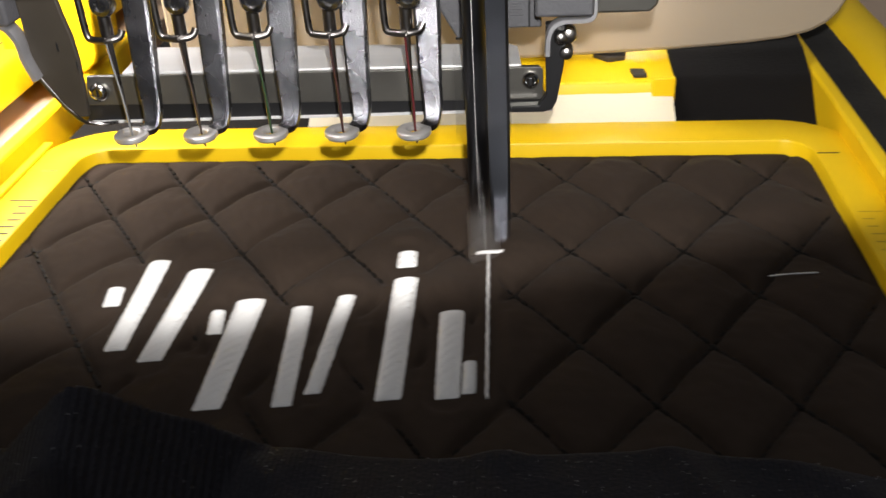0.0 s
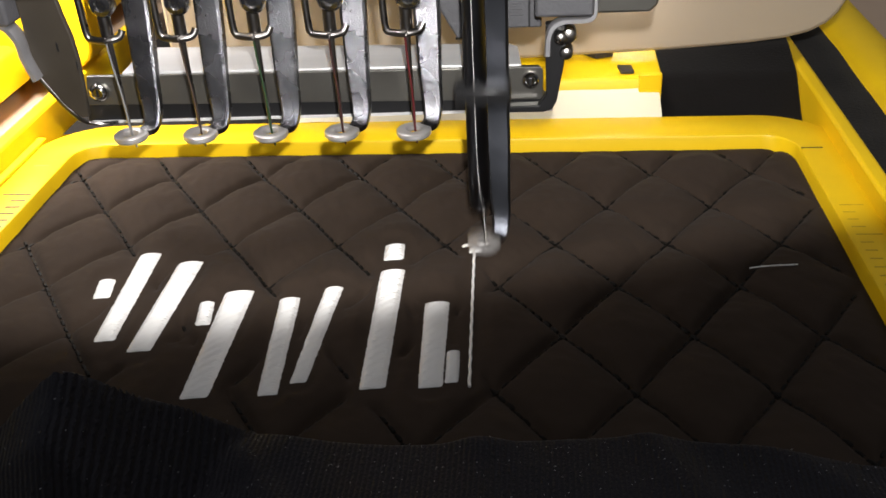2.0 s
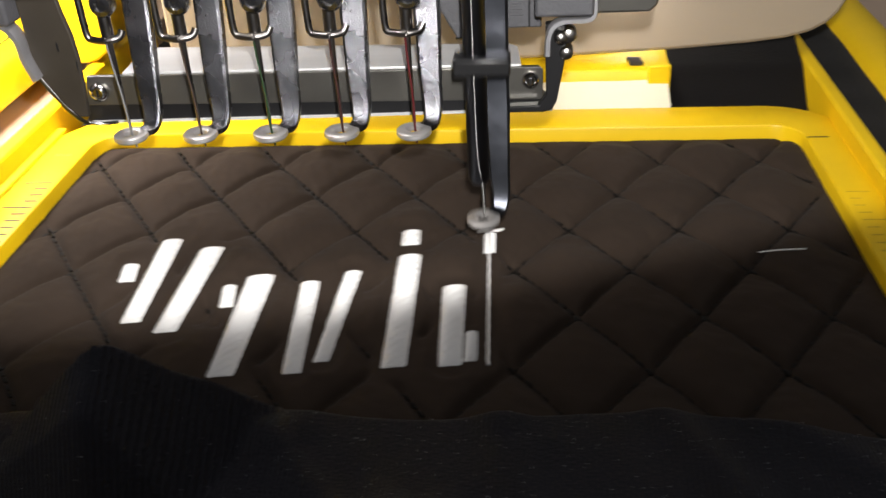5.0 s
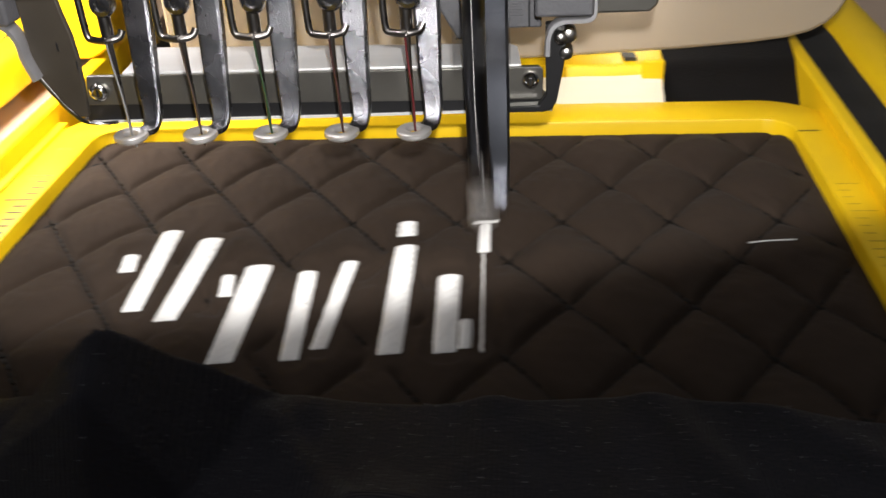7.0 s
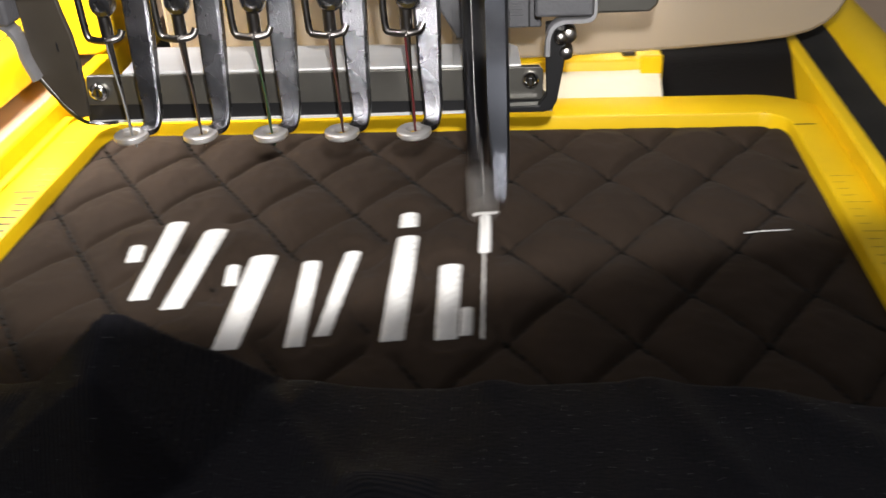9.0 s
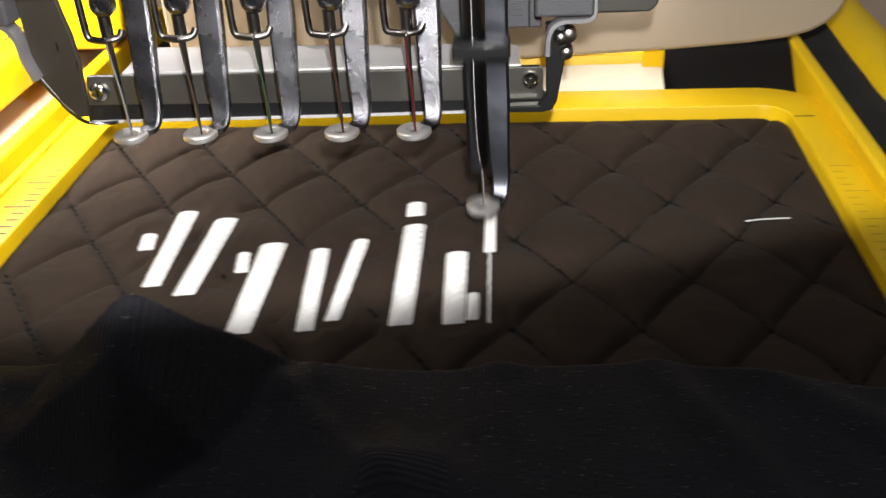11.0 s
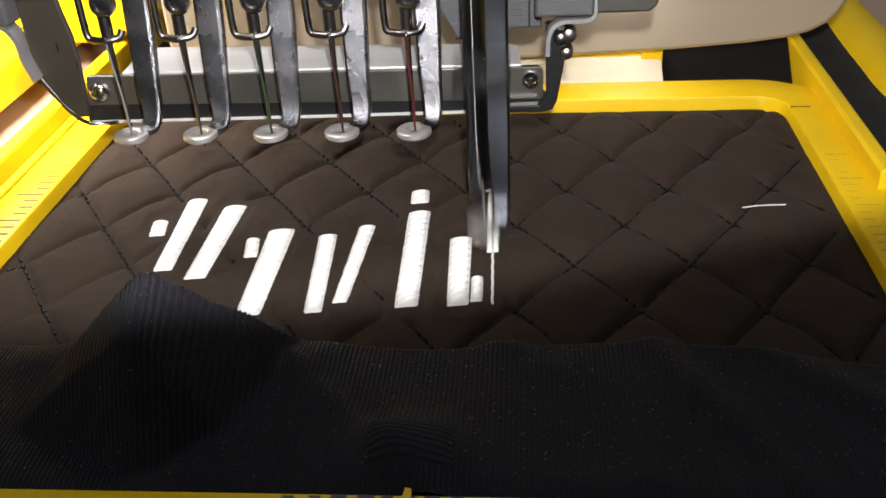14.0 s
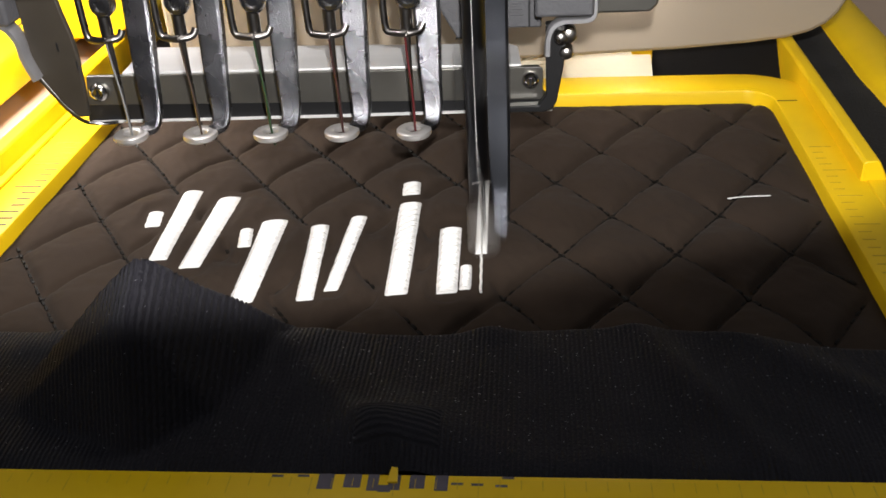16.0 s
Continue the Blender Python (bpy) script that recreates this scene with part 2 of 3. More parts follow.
outer_arm(94.5, 114, 4)
part("carrier_arm", plate_xz([(-152, 6), (-152, 14.6), (-152.8, 16.4), (-155, 17.4), (-176, 18.4), (-205, 18), (-206, 6)], 205, 480), YELLOW, hoop, "broad yellow carrier arm with a square edge", bevel=0.5, angle=40)
CX, CY = -129.5, 300.0
part("carrier_end", plate_xz([(-158, 9), (CX - 8, 9), (CX - 4.6, 10), (CX - 1.4, 12), (CX, 15), (CX + 1.6, 36), (-158, 36)], CY, CY + 18), YELLOW, hoop, "upright yellow end of the carrier arm", bevel=0.8)
part("slot", box(-161, -160.4, 284, 330, 17.75, 17.95), INK, hoop, "dark seam on the arm")

# bracket block behind the back bar
def plate_yz(points, x0, x1):
    """A bar with an outline in y and z, x0 to x1 long."""
    bm = bmesh.new()
    a, b = [[bm.verts.new((x, y, z)) for y, z in points] for x in (x0, x1)]
    bm.faces.new(a), bm.faces.new(b[::-1])
    for i in range(len(points)):
        j = (i + 1) % len(points)
        bm.faces.new((a[i], b[i], b[j], a[j]))
    return bm


block = part("bracket", plate_yz([(281, -4), (281, 9.6), (281.6, 10.4), (283, 10.7), (306, 12.4), (345, 12.4), (345, -4)], -60, 36.5), YELLOW, hoop, "yellow mounting bracket behind the ring", bevel=0.3)
part("catch", box(30.2, 36.3, 279.2, 281.0, 5.5, 12.2), YELLOW, block, bevel=0.4)
part("catch", plate_xy([(15.5, 297.5), (19.5, 293.5), (24.4, 295), (24.8, 299.5), (21, 300.5)], 11.4, 13.0), BROWNSTEEL, block, "dark moulded catch", bevel=0.3)
part("catch", plate_xy([(25.0, 288.0), (28.8, 287.5), (29.2, 283.2), (25.6, 283.2)], 10.8, 11.9), BROWNSTEEL, block, "dark moulded notch", bevel=0.2)


def tick(x0, x1, y, w=0.38, ink=INK):
    return part("tick_mark", box(x0, x1, y - w / 2, y + w / 2, TOP - 0.2, TOP + 0.06), ink, top_ring, "thin dark ruler mark")


rnd = random.Random(4)
for k in range(32):
    y = 221.4 - k * 3.175
    if y < 120:
        break
    ln = 5.2 if k % 4 == 0 else 2.6
    tick(IX1 + 1.6, IX1 + 1.6 + ln + rnd.uniform(-0.3, 0.3), y, 0.34, WORN)
    tick(IX0 - 1.0 - 1.35 * ln + rnd.uniform(-0.3, 0.3), IX0 - 1.0, y + 8.9, 0.55)
tick(IX1 + 0.4, IX1 + 5.4, 250.6, 0.5)
tick(IX0 - 7.4, IX0 - 3.0, 246.2, 0.5)

for k in range(44):
    x = -84.0 + 3.175 * k
    ln = 3.6 if k % 4 == 0 else 2.0
    part("tick_mark", box(x - 0.09, x + 0.09, IY0 - 1.2 - ln, IY0 - 1.2, TOP + 0.004, TOP + 0.03), FAINT, top_ring, "faint worn ruler mark")
part("centre_mark", plate_xy([(-21.6, 105.8), (-20.0, 105.8), (-20.3, 109.2), (-21.2, 109.2)], TOP + 0.006, TOP + 0.4), YELLOW, top_ring, "small raised yellow centre mark")
# worn print on the front bar, in plain bars
for x0, x1, y0, y1 in ((-32.2, -29.8, 104.4, 107.6), (-28.2, -25.6, 104.8, 107.6), (-24.6, -22.9, 104.2, 107.6), (-22.9, -20.9, 104.0, 105.4),
                       (-21.4, -19.6, 104.4, 107.6), (-18.2, -15.9, 104.8, 107.6), (-14.4, -12.4, 104.4, 107.6)):
    part("print_bar", box(x0, x1, y0, y1, TOP + 0.004, TOP + 0.03), PURPLE, top_ring, "worn purple printed bar")
for x, y in ((-38.6, 107.0), (-34.6, 107.1), (-3.4, 107.3), (-11, 105.9), (-8, 105.8), (-4.4, 105.6)):
    part("print_bar", box(x - 0.9, x + 0.9, y - 0.25, y + 0.25, TOP + 0.004, TOP + 0.03), PURPLE, top_ring)


# ---------- the quilted cloth in the hoop ----------
BARS = [(-82.6, 207.5, -81.2, 175.2, 5.0, 4.4), (-72.4, 204.0, -73.2, 172.0, 5.8, 5.0), (-58.6, 192.5, -58.4, 158.5, 6.4, 5.4),
        (-47.6, 190.0, -45.4, 159.5, 4.4, 3.8), (-39.2, 194.0, -40.6, 163.0, 4.0, 3.2), (-27.9, 200.5, -27.0, 161.5, 5.4, 5.0),
        (-17.6, 188.5, -16.8, 162.0, 5.2, 4.6), (-11.0, 211.0, -9.9, 162.0, 2.6, 2.6), (-28.6, 211.0, -28.3, 204.6, 4.6, 4.6),
        (-88.6, 197.0, -87.4, 190.0, 3.8, 3.8), (-64.4, 188.6, -63.2, 180.6, 3.2, 3.2), (-13.3, 172.6, -13.1, 163.4, 2.6, 2.6)]


def pressed(x, y):
    """0 under the embroidery, 1 away from it."""
    if not (-92 < x < 0 and 150 < y < 220):
        return 1.0
    best = 9.0
    for x0, y0, x1, y1, w0, w1 in BARS:
        t = min(1.0, max(0.0, ((x - x0) * (x1 - x0) + (y - y0) * (y1 - y0)) / ((x1 - x0) ** 2 + (y1 - y0) ** 2)))
        best = min(best, math.hypot(x - x0 - t * (x1 - x0), y - y0 - t * (y1 - y0)) - w0 / 2)
    t = min(1.0, max(0.0, best / 3.0))
    return t * t * (3 - 2 * t)


def quilt_z(x, y):
    """Height of the padded cloth: diamonds between the seams."""
    wx = 1.1 * noise.noise((x * 0.02, y * 0.02, 3.0))
    a = (x + wx - 6.25) / 24.2 + (y - 180.0) / 33.76
    b = (x + wx - 6.25) / 24.2 - (y - 180.0) / 33.76
    fa, fb = abs(math.sin(math.pi * a)), abs(math.sin(math.pi * b))
    puff = (fa * fb) ** 0.40
    wr = 0.42 * noise.noise((x * 0.16, y * 0.16, 0.0)) + 0.24 * noise.noise((x * 0.5 + y * 0.2, y * 0.35, 7.0))
    rim = max(0.0, min(x - IX0, IX1 - x, y - IY0, IY1 - y)) / 7.0
    rim = min(1.0, rim) ** 0.7
    press = pressed(x, y)
    puff = puff * press + 0.62 * (1 - press)
    groove = max(math.exp(-(fa / 0.16) ** 2), math.exp(-(fb / 0.16) ** 2)) * press
    return -0.5 + rim * (-0.8 * groove - 1.2 + 3.1 * puff + wr * min(1.0, 2.2 * puff) * press)


def grid_sheet(x0, x1, y0, y1, step, height, bm=None):
    bm = bm or bmesh.new()
    nx, ny = int((x1 - x0) / step), int((y1 - y0) / step)
    vs = [[bm.verts.new((x0 + (x1 - x0) * i / nx, y0 + (y1 - y0) * j / ny, 0)) for i in range(nx + 1)] for j in range(ny + 1)]
    for row in vs:
        for v in row:
            v.co.z = height(v.co.x, v.co.y)
    for j in range(ny):
        for i in range(nx):
            bm.faces.new((vs[j][i], vs[j][i + 1], vs[j + 1][i + 1], vs[j + 1][i]))
    return bm


quilt = thing("quilted_cloth", (-26, 183, -5), "dark brown quilted nylon with diamond seams, clamped in the yellow hoop", "fabric")
part("padded_sheet", grid_sheet(IX0 - 4, IX1 + 4, IY0 - 3, IY1 + 4, 0.6, quilt_z), QUILT, quilt, angle=80)


def rim_gap(x, y):
    return min(x - IX0, IX1 - x, y - IY0, IY1 - y)


def seam_stitches():
    """Short thread dashes along both families of seams."""
    bm = bmesh.new()
    r = random.Random(9)
    for fam in (1, -1):
        for k in range(-16, 17):
            y = 108.0
            while y < 257:
                x = 6.25 + 24.2 * (k - fam * (y - 180.0) / 33.76)
                if IX0 + 1 < x < IX1 - 1 and pressed(x, y) > 0.9 and rim_gap(x, y) > 2.0:
                    dy, dx = 1.15, -fam * 24.2 * 1.15 / 33.76
                    x += r.uniform(-0.12, 0.12) - 1.1 * noise.noise((x * 0.02, y * 0.02, 3.0))
                    p, q = (x - dx * 0.62, y - dy * 0.62), (x + dx * 0.62, y + dy * 0.62)
                    z = quilt_z(x, y) + (0.6 if fam > 0 else 0.4)
                    sweep([(p[0], p[1], z - 0.15), (x, y, z + 0.06), (q[0], q[1], z - 0.15)], (0.42, 0.32) if fam > 0 else (0.30, 0.22), 5, bm)
                y += 2.05
    return bm


tagged(part("seam_stitching", seam_stitches(), QTHREAD, quilt, "fine brown quilting stitches along the seams"), kind="stuff")

# ---------- white embroidery in plain satin bars ----------
embroidery = thing("embroidery", (-45, 185, 0), "white satin-stitched embroidery bars on the quilted cloth", "embroidery")


def satin(rows, bm=None):
    """A satin-stitched bar: rows of (left end, right end), a ridge for each strand across."""
    bm = bm or bmesh.new()
    lines, m = [], 8
    (p0, q0), (p1, q1) = rows[0], rows[-1]
    full = []
    for i, row in enumerate(rows):
        full.append((row, 1.0))
        if i + 1 < len(rows):
            nxt = rows[i + 1]
            full.append((tuple(tuple((a + b) / 2 for a, b in zip(u, v)) for u, v in zip(row, nxt)), 0.0))
    for i, (((ax, ay), (bx, by)), ridge) in enumerate(full):
        end = min(1.0, (i + 0.2) / 4, (len(full) - 0.8 - i) / 4) ** 0.5
        line = []
        for k in range(m + 1):
            t = k / m
            x, y = ax + (bx - ax) * t, ay + (by - ay) * t
            body = math.sin(math.pi * t) ** 0.5
            line.append(bm.verts.new((x, y, max(quilt_z(x, y), -0.6) - 0.15 + (0.75 + 0.16 * ridge) * body * end)))
        lines.append(line)
    for a, b in zip(lines, lines[1:]):
        for k in range(m):
            bm.faces.new((a[k], a[k + 1], b[k + 1], b[k]))
    return bm


def bar(x0, y0, x1, y1, w0, w1, slant=0.35):
    """A plain straight bar from its top to its foot."""
    n = int(math.hypot(x1 - x0, y1 - y0) / 0.36)
    r = random.Random(int(x0 * 7 + y0))
    rows = []
    for k in range(n + 1):
        t = k / n
        x, y, w = x0 + (x1 - x0) * t, y0 + (y1 - y0) * t, (w0 + (w1 - w0) * t) / 2
        e = r.uniform(-0.1, 0.1)
        rows.append(((x - w + e, y - slant * w * 0.4), (x + w + e, y + slant * w * 0.4)))
    part("satin_bar", satin(rows), WHITE_THREAD, embroidery, angle=60)


for row in BARS[:7] + BARS[8:]:
    bar(*row)
part("underlay_stitch", sweep([(-11.2 + 1.3 * k / 24 + 0.08 * (-1) ** k, 209.5 - 47.5 * k / 24, max(quilt_z(-10.5, 209.5 - 47.5 * k / 24), -0.6) + 0.35) for k in range(25)], (0.3, 0.25), 6), WHITE_THREAD, embroidery, "thin running line of white thread")
part("satin_bar", satin([((-14.4, 210.9 - 0.36 * k), (-7.7, 211.4 - 0.36 * k)) for k in range(4)]), WHITE_THREAD, embroidery, angle=60)

stitches = []
NS = 46
for k in range(NS):
    y = 209.6 - 0.70 * k
    x = -11.0 + 0.6 * k / NS
    rows = [((x - 1.45, y - 0.25 - 0.36 * j), (x + 1.45, y + 0.1 - 0.36 * j)) for j in range(3)]
    stitches.append((y, part("stitch", satin(rows), WHITE_THREAD, embroidery, angle=60)))

# a loose end of thread
loose = single("thread_scrap", sweep(curve([(44.8, 199.1, 1.4), (48, 199.3, 1.7), (51.5, 199.8, 1.6), (54.6, 200.5, 1.3)], 5), (0.16, 0.16), 6), WHITE_THREAD, (51, 197.6, 0), "short loose white thread end on the quilt", "thread")


# ---------- black knit lying on the front of the work ----------
def knit_edge(x):
    """Where the black knit ends towards the machine."""
    return 148.6 + 1.2 * math.sin(x * 0.09) - 0.10 * max(0.0, x - 20)


def knit_z(x, y):
    rl = 130.6 + (0.92 * (x + 63.4) if x > -63.4 else 0.24 * (x + 63.4))
    w = x + 63.4 + 1.2 * noise.noise((x * 0.06, y * 0.06, 9.0))
    soft_l, soft_r = 0.5 * (math.hypot(w, 2.5) - w), 0.5 * (math.hypot(w, 2.5) + w)
    peak = 31.4 - 1.05 * soft_l - 1.55 * soft_r - 0.7 * max(0.0, rl - y) - 2.8 * max(0.0, y - rl)
    peak -= 1.3 * max(0.0, 122 - y)
    peak += 0.5 * noise.noise((x * 0.2, y * 0.2, 11.0))
    fold = 2.4 + 1.5 * noise.noise((x * 0.045, y * 0.06, 1.0)) + 0.8 * noise.noise((x * 0.13, y * 0.10, 4.0))
    lump = 4.5 * math.exp(-((x + 22) / 10) ** 2 - ((y - 117) / 7) ** 2)
    fold = max(fold, 1.9 + 0.3 * fold) + lump
    for ax, ay, bx, by, high, wide in ((17, 151, 34, 118, 1.3, 3.5), (-50, 146, -30, 122, 1.2, 3.0), (40, 142, 62, 122, 1.4, 4.0), (-8, 146, -2, 112, 0.9, 4.0)):
        d = ((x - ax) * (by - ay) - (y - ay) * (bx - ax)) / math.hypot(bx - ax, by - ay)
        fold += high * math.exp(-(d / wide) ** 2)
    edge = min(1.0, max(0.0, (knit_edge(x) - y) / 3.0))
    side = min(1.0, max(0.0, (x + 119) / 6.0))
    fold = -2.6 + (fold + 2.6) * (edge * (2 - edge)) * side
    front = max(0.0, (113 - y) / 8.0)
    return max(fold, peak) - 3.0 * front * front


knit = thing("black_knit", (-20, 128, -3), "black ribbed knit garment part heaped on the quilt", "fabric")
part("knit_sheet", grid_sheet(IX0 + 0.6, IX1 - 0.6, IY0 + 0.3, 158, 0.55, knit_z), KNIT, knit, angle=80)
lint_rnd = random.Random(21)
lint = bmesh.new()
for k in range(600):
    x, y = lint_rnd.uniform(IX0 + 4, IX1 - 4), lint_rnd.uniform(112, 146)
    z, a, ln = knit_z(x, y) + 0.12, lint_rnd.uniform(0, 6.28), lint_rnd.uniform(0.05, 0.26)
    sweep([(x, y, z), (x + ln * math.cos(a), y + ln * math.sin(a), z + 0.05)], (0.05, 0.05), 4, lint)
tagged(part("lint", lint, LINT, knit, "pale specks of lint"), kind="stuff")
part("rib_band", grid_sheet(-28.6, -13.6, 111.5, 122.5, 0.8, lambda x, y: knit_z(x, y) + 0.5 - 1.0 * max(abs(x + 21.1) / 7.5, abs(y - 117) / 5.5) ** 6), KNIT_X, knit, "band ribbed the other way", angle=80)
# cloth beyond the hoop
def cloth_rise(x, y):
    """The garment's cloth climbs from under the ring and lies flat behind it."""
    return float(np.interp(y, (270, 276, 281, 291, 303, 312), (-5.0, -3.6, -1.0, 7.2, 11.2, 12.2))) + 0.35 * noise.noise((x * 0.06, y * 0.06, 2))


single("black_cloth", grid_sheet(36.8, 74.5, 271.8, 400, 1.6, cloth_rise), BLACKCLOTH, (56, 320, -5), "black cloth of the garment rising behind the hoop", "fabric", angle=80)
single("black_cloth_flap", grid_sheet(-130, -62.5, 271.5, 420, 4, lambda x, y: 0.8 + 0.5 * noise.noise((x * 0.05, y * 0.05, 6))), BLACKCLOTH, (-96, 330, -1), "black cloth of the garment behind the ring corner", "fabric")
single("black_cloth_fold", grid_sheet(84.5, 99, 207, 400, 3, lambda x, y: 0.2 + 0.8 * noise.noise((x * 0.08, y * 0.05, 5))), BLACKCLOTH, (94, 250, -6), "black cloth of the garment beside the hoop", "fabric")
single("backing_sheet", grid_sheet(-162, -140, 150, 400, 4, lambda x, y: 0.0 + 0.4 * noise.noise((x * 0.06, y * 0.05, 8))), TAN, (-151, 270, -1), "tan backing sheet beside the hoop", "backing")
single("stabiliser_sheet", grid_sheet(-62, 35.8, 271.3, 280.6, 1.2, lambda x, y: 3.3 + 0.46 * (y - 271.3) + 0.25 * noise.noise((x * 0.08, y * 0.2, 3))), PAPER, (-13, 276, -2), "white stabiliser sheet behind the hoop's back bar", "backing")
SLIDING = [hoop, quilt, embroidery, loose, knit] + [o for o in scene.objects if o.name in ("black_cloth", "black_cloth_fold", "black_cloth_flap", "stabiliser_sheet", "backing_sheet")]

# ---------- the machine's head ----------
arm = thing("machine_arm", (0, 300, 15), "cream enamelled arm of the embroidery machine", "machine arm")
prof = [(-103, 90), (-103, 18), (-101, 15), (-98, 13.8), (-60, 13.0), (0, 12.6), (40, 14.2), (60, 15.6), (70, 16.8), (76, 18.4), (80, 20.6), (82.8, 23.6), (84.4, 27), (85, 31), (85, 90)]
part("front_plate", plate_xz(prof, 262, 266), CREAM, arm, "smooth cream front cover with a rounded corner", bevel=1.2, angle=40)
part("housing", box(-103, 85, 266.2, 420, 46, 90), CREAM, arm, bevel=2)

guard = thing("guard_frame", (-46, 191, 26), "dark steel needle guard frame with a grey channel plate", "machine guard")
left = [(-104.6, 56), (-96.3, 56), (-95.7, 51.8), (-94.7, 46.4), (-94.4, 41.2), (-94.7, 34.8), (-95.2, 28.4), (-97.0, 28.3), (-99.4, 30.6), (-102.6, 34.6), (-104.6, 40.0)]
part("left_cheek", plate_xz(left, 189, 190.4), BROWNSTEEL, guard, "oil-stained steel cheek plate", bevel=0.25)
for sx, sz in ((-98.2, 44.2), (-94.9, 40.2)):
    part("slot", sweep([(sx, 188.9, sz - 0.9), (sx + 0.1, 188.9, sz + 0.9)], (0.22, 0.12), 6), BLACKPAINT, guard)
part("fold_edge", sweep(curve([(-104.0, 189.2, 37.6), (-101.2, 189.2, 32.8), (-98.6, 189.4, 28.9), (-96.6, 190.2, 26.7), (-93.6, 191.4, 25.8), (-90.5, 192.6, 25.6)], 6), (0.55, 0.4), 8), DARKSTEEL, guard, "dark folded edge")
part("bent_strip", sweep(curve([(-118, 188, 50.2), (-110.5, 188, 50.3), (-107.0, 188, 49.3), (-105.2, 188, 46.2), (-104.9, 188.2, 42.4), (-103.6, 188.4, 37.8)], 6), (2.2, 0.75), 8, square=True, across=(0, 1, 0)), STRIPSTEEL, guard, "dull grey bent edge strip")
part("channel_plate", plate_xz([(-96.6, 29.6), (-95.4, 36.2), (2.0, 36.3), (2.9, 35.4), (3.0, 29.0)], 192.6, 194.0), GREYPLATE, guard, "grey channel plate", bevel=0.2)
part("bright_strip", plate_xy([(-87.6, 193.4), (-87.6, 209.5), (-4.6, 206.5), (-2.4, 204.5), (-1.6, 193.4)], 35.5, 36.7), BRIGHTPLATE, guard, "bright aluminium strip", bevel=0.2)
part("black_lip", plate_xz([(-97.6, 25.2), (-97.0, 29.4), (3.0, 28.8), (5.0, 26.3)], 193.3, 199), BLACKPAINT, guard, "black lower lip")
part("bright_edge", sweep([(-96.4, 192.8, 25.6), (-46, 192.8, 26.0), (4.8, 192.8, 26.7)], (0.5, 0.35), 6, across=(0, 1, 0)), BRIGHTPLATE, guard, "bright lower edge")
part("right_cheek", plate_xz([(3.3, 46.4), (3.4, 36), (3.5, 31.5), (2.0, 29.2), (-6, 28.9), (-6, 27.6), (3.0, 27.6), (4.8, 28.3), (5.7, 30.0), (7.0, 37.5), (7.6, 43.2), (7.2, 46.6)], 189, 191.5), BLACKPAINT, guard, "black steel cheek plate", bevel=0.3)
part("bent_strip", sweep(curve([(12.7, 188.0, 53), (12.8, 188.0, 49.2), (11.6, 188.0, 47.8), (6.8, 188.0, 47.5), (4.8, 188.0, 46.4), (3.9, 188.0, 44.2), (3.7, 188.0, 40.6)], 6), (1.6, 0.62), 8, square=True, across=(0, 1, 0)), STRIPSTEEL, guard, "dull grey bent edge strip")


def screw(x, y, z, r, name="screw", parent=guard):
    s = part(name, lathe([(r * 0.98, 0.9), (r, 0.2), (r * 0.92, -0.3), (r * 0.6, -0.75), (r * 0.5, -0.55), (0.02, -0.5)], (x, y, z), "y", 20), CHROME, parent, "domed steel screw")
    part("slot", box(x - 0.12 * r, x + 0.12 * r, y - 0.62, y - 0.5, z - 0.4 * r, z + 0.4 * r), BLACKPAINT, s)
    return s


screw(-93.0, 191.6, 32.9, 2.1)
screw(0.3, 191.8, 33.6, 1.8)


def bolt(x, y, z, r):
    part("bolt", lathe([(r, 2.2), (r, -0.6), (r * 0.85, -1.2), (r * 0.5, -1.5), (0.02, -1.55)], (x, y, z), "y", 20), BOLTSTEEL, guard, "dark round-headed bolt")


bolt(6.3, 187.6, 44.2, 1.3)
bolt(7.9, 188.6, 44.4, 1.6)
bolt(7.5, 189.0, 40.6, 1.4)

case = thing("needle_case", (-40, 205, 46), "dark grey needle case underside of the embroidery head", "machine head")
part("left_block", box(-124, -104.6, 184, 196, 50.2, 72), GREYPLASTIC, case, "dark grey moulded block", bevel=0.8)
part("right_block", box(1.2, 12.6, 185, 197, 49.0, 72), GREYPLASTIC, case, "dark grey moulded block", bevel=0.6)
part("right_plate", plate_xz([(12.8, 72), (12.8, 48.3), (23.6, 48.3), (25.2, 49.8), (25.2, 72)], 189, 193), GREYPLATE, case, "grey plate with a rounded corner", bevel=0.5)
part("centre_block", plate_xz([(-18.8, 75), (-18.8, 48.6), (-15.0, 41.6), (-4.8, 41.6), (-4.8, 75)], 196, 206), GREYPLASTIC, case, "dark moulded block behind the working needle", bevel=0.5)
side_block = part("side_block", box(-4.6, 2.6, 194.5, 204, 44.0, 72), GREYPLASTIC, case, "grey moulded block", bevel=0.4)
part("groove", box(-0.1, 0.3, 194.3, 195, 44.2, 60), BLACKPAINT, side_block)
for k in range(3):
    part("raised_bar", box(-4.0, -1.2, 194.2, 194.6, 46.2 + 1.2 * k, 46.7 + 1.2 * k), GREYPLASTIC, side_block)
part("bright_trim", box(-15.2, -5.0, 195.4, 196.1, 41.5, 41.9), CHROME, case, "thin bright trim")
# unseen plate, added so its lower edge cuts lamp light off the near cloth
part("front_plate", plate_xy([(-128, 160.5), (40, 163.8), (40, 166.3), (-128, 163)], 64, 91.9), GREYPLASTIC, case, "unseen dark plate added to shade the near cloth", bevel=0.6)
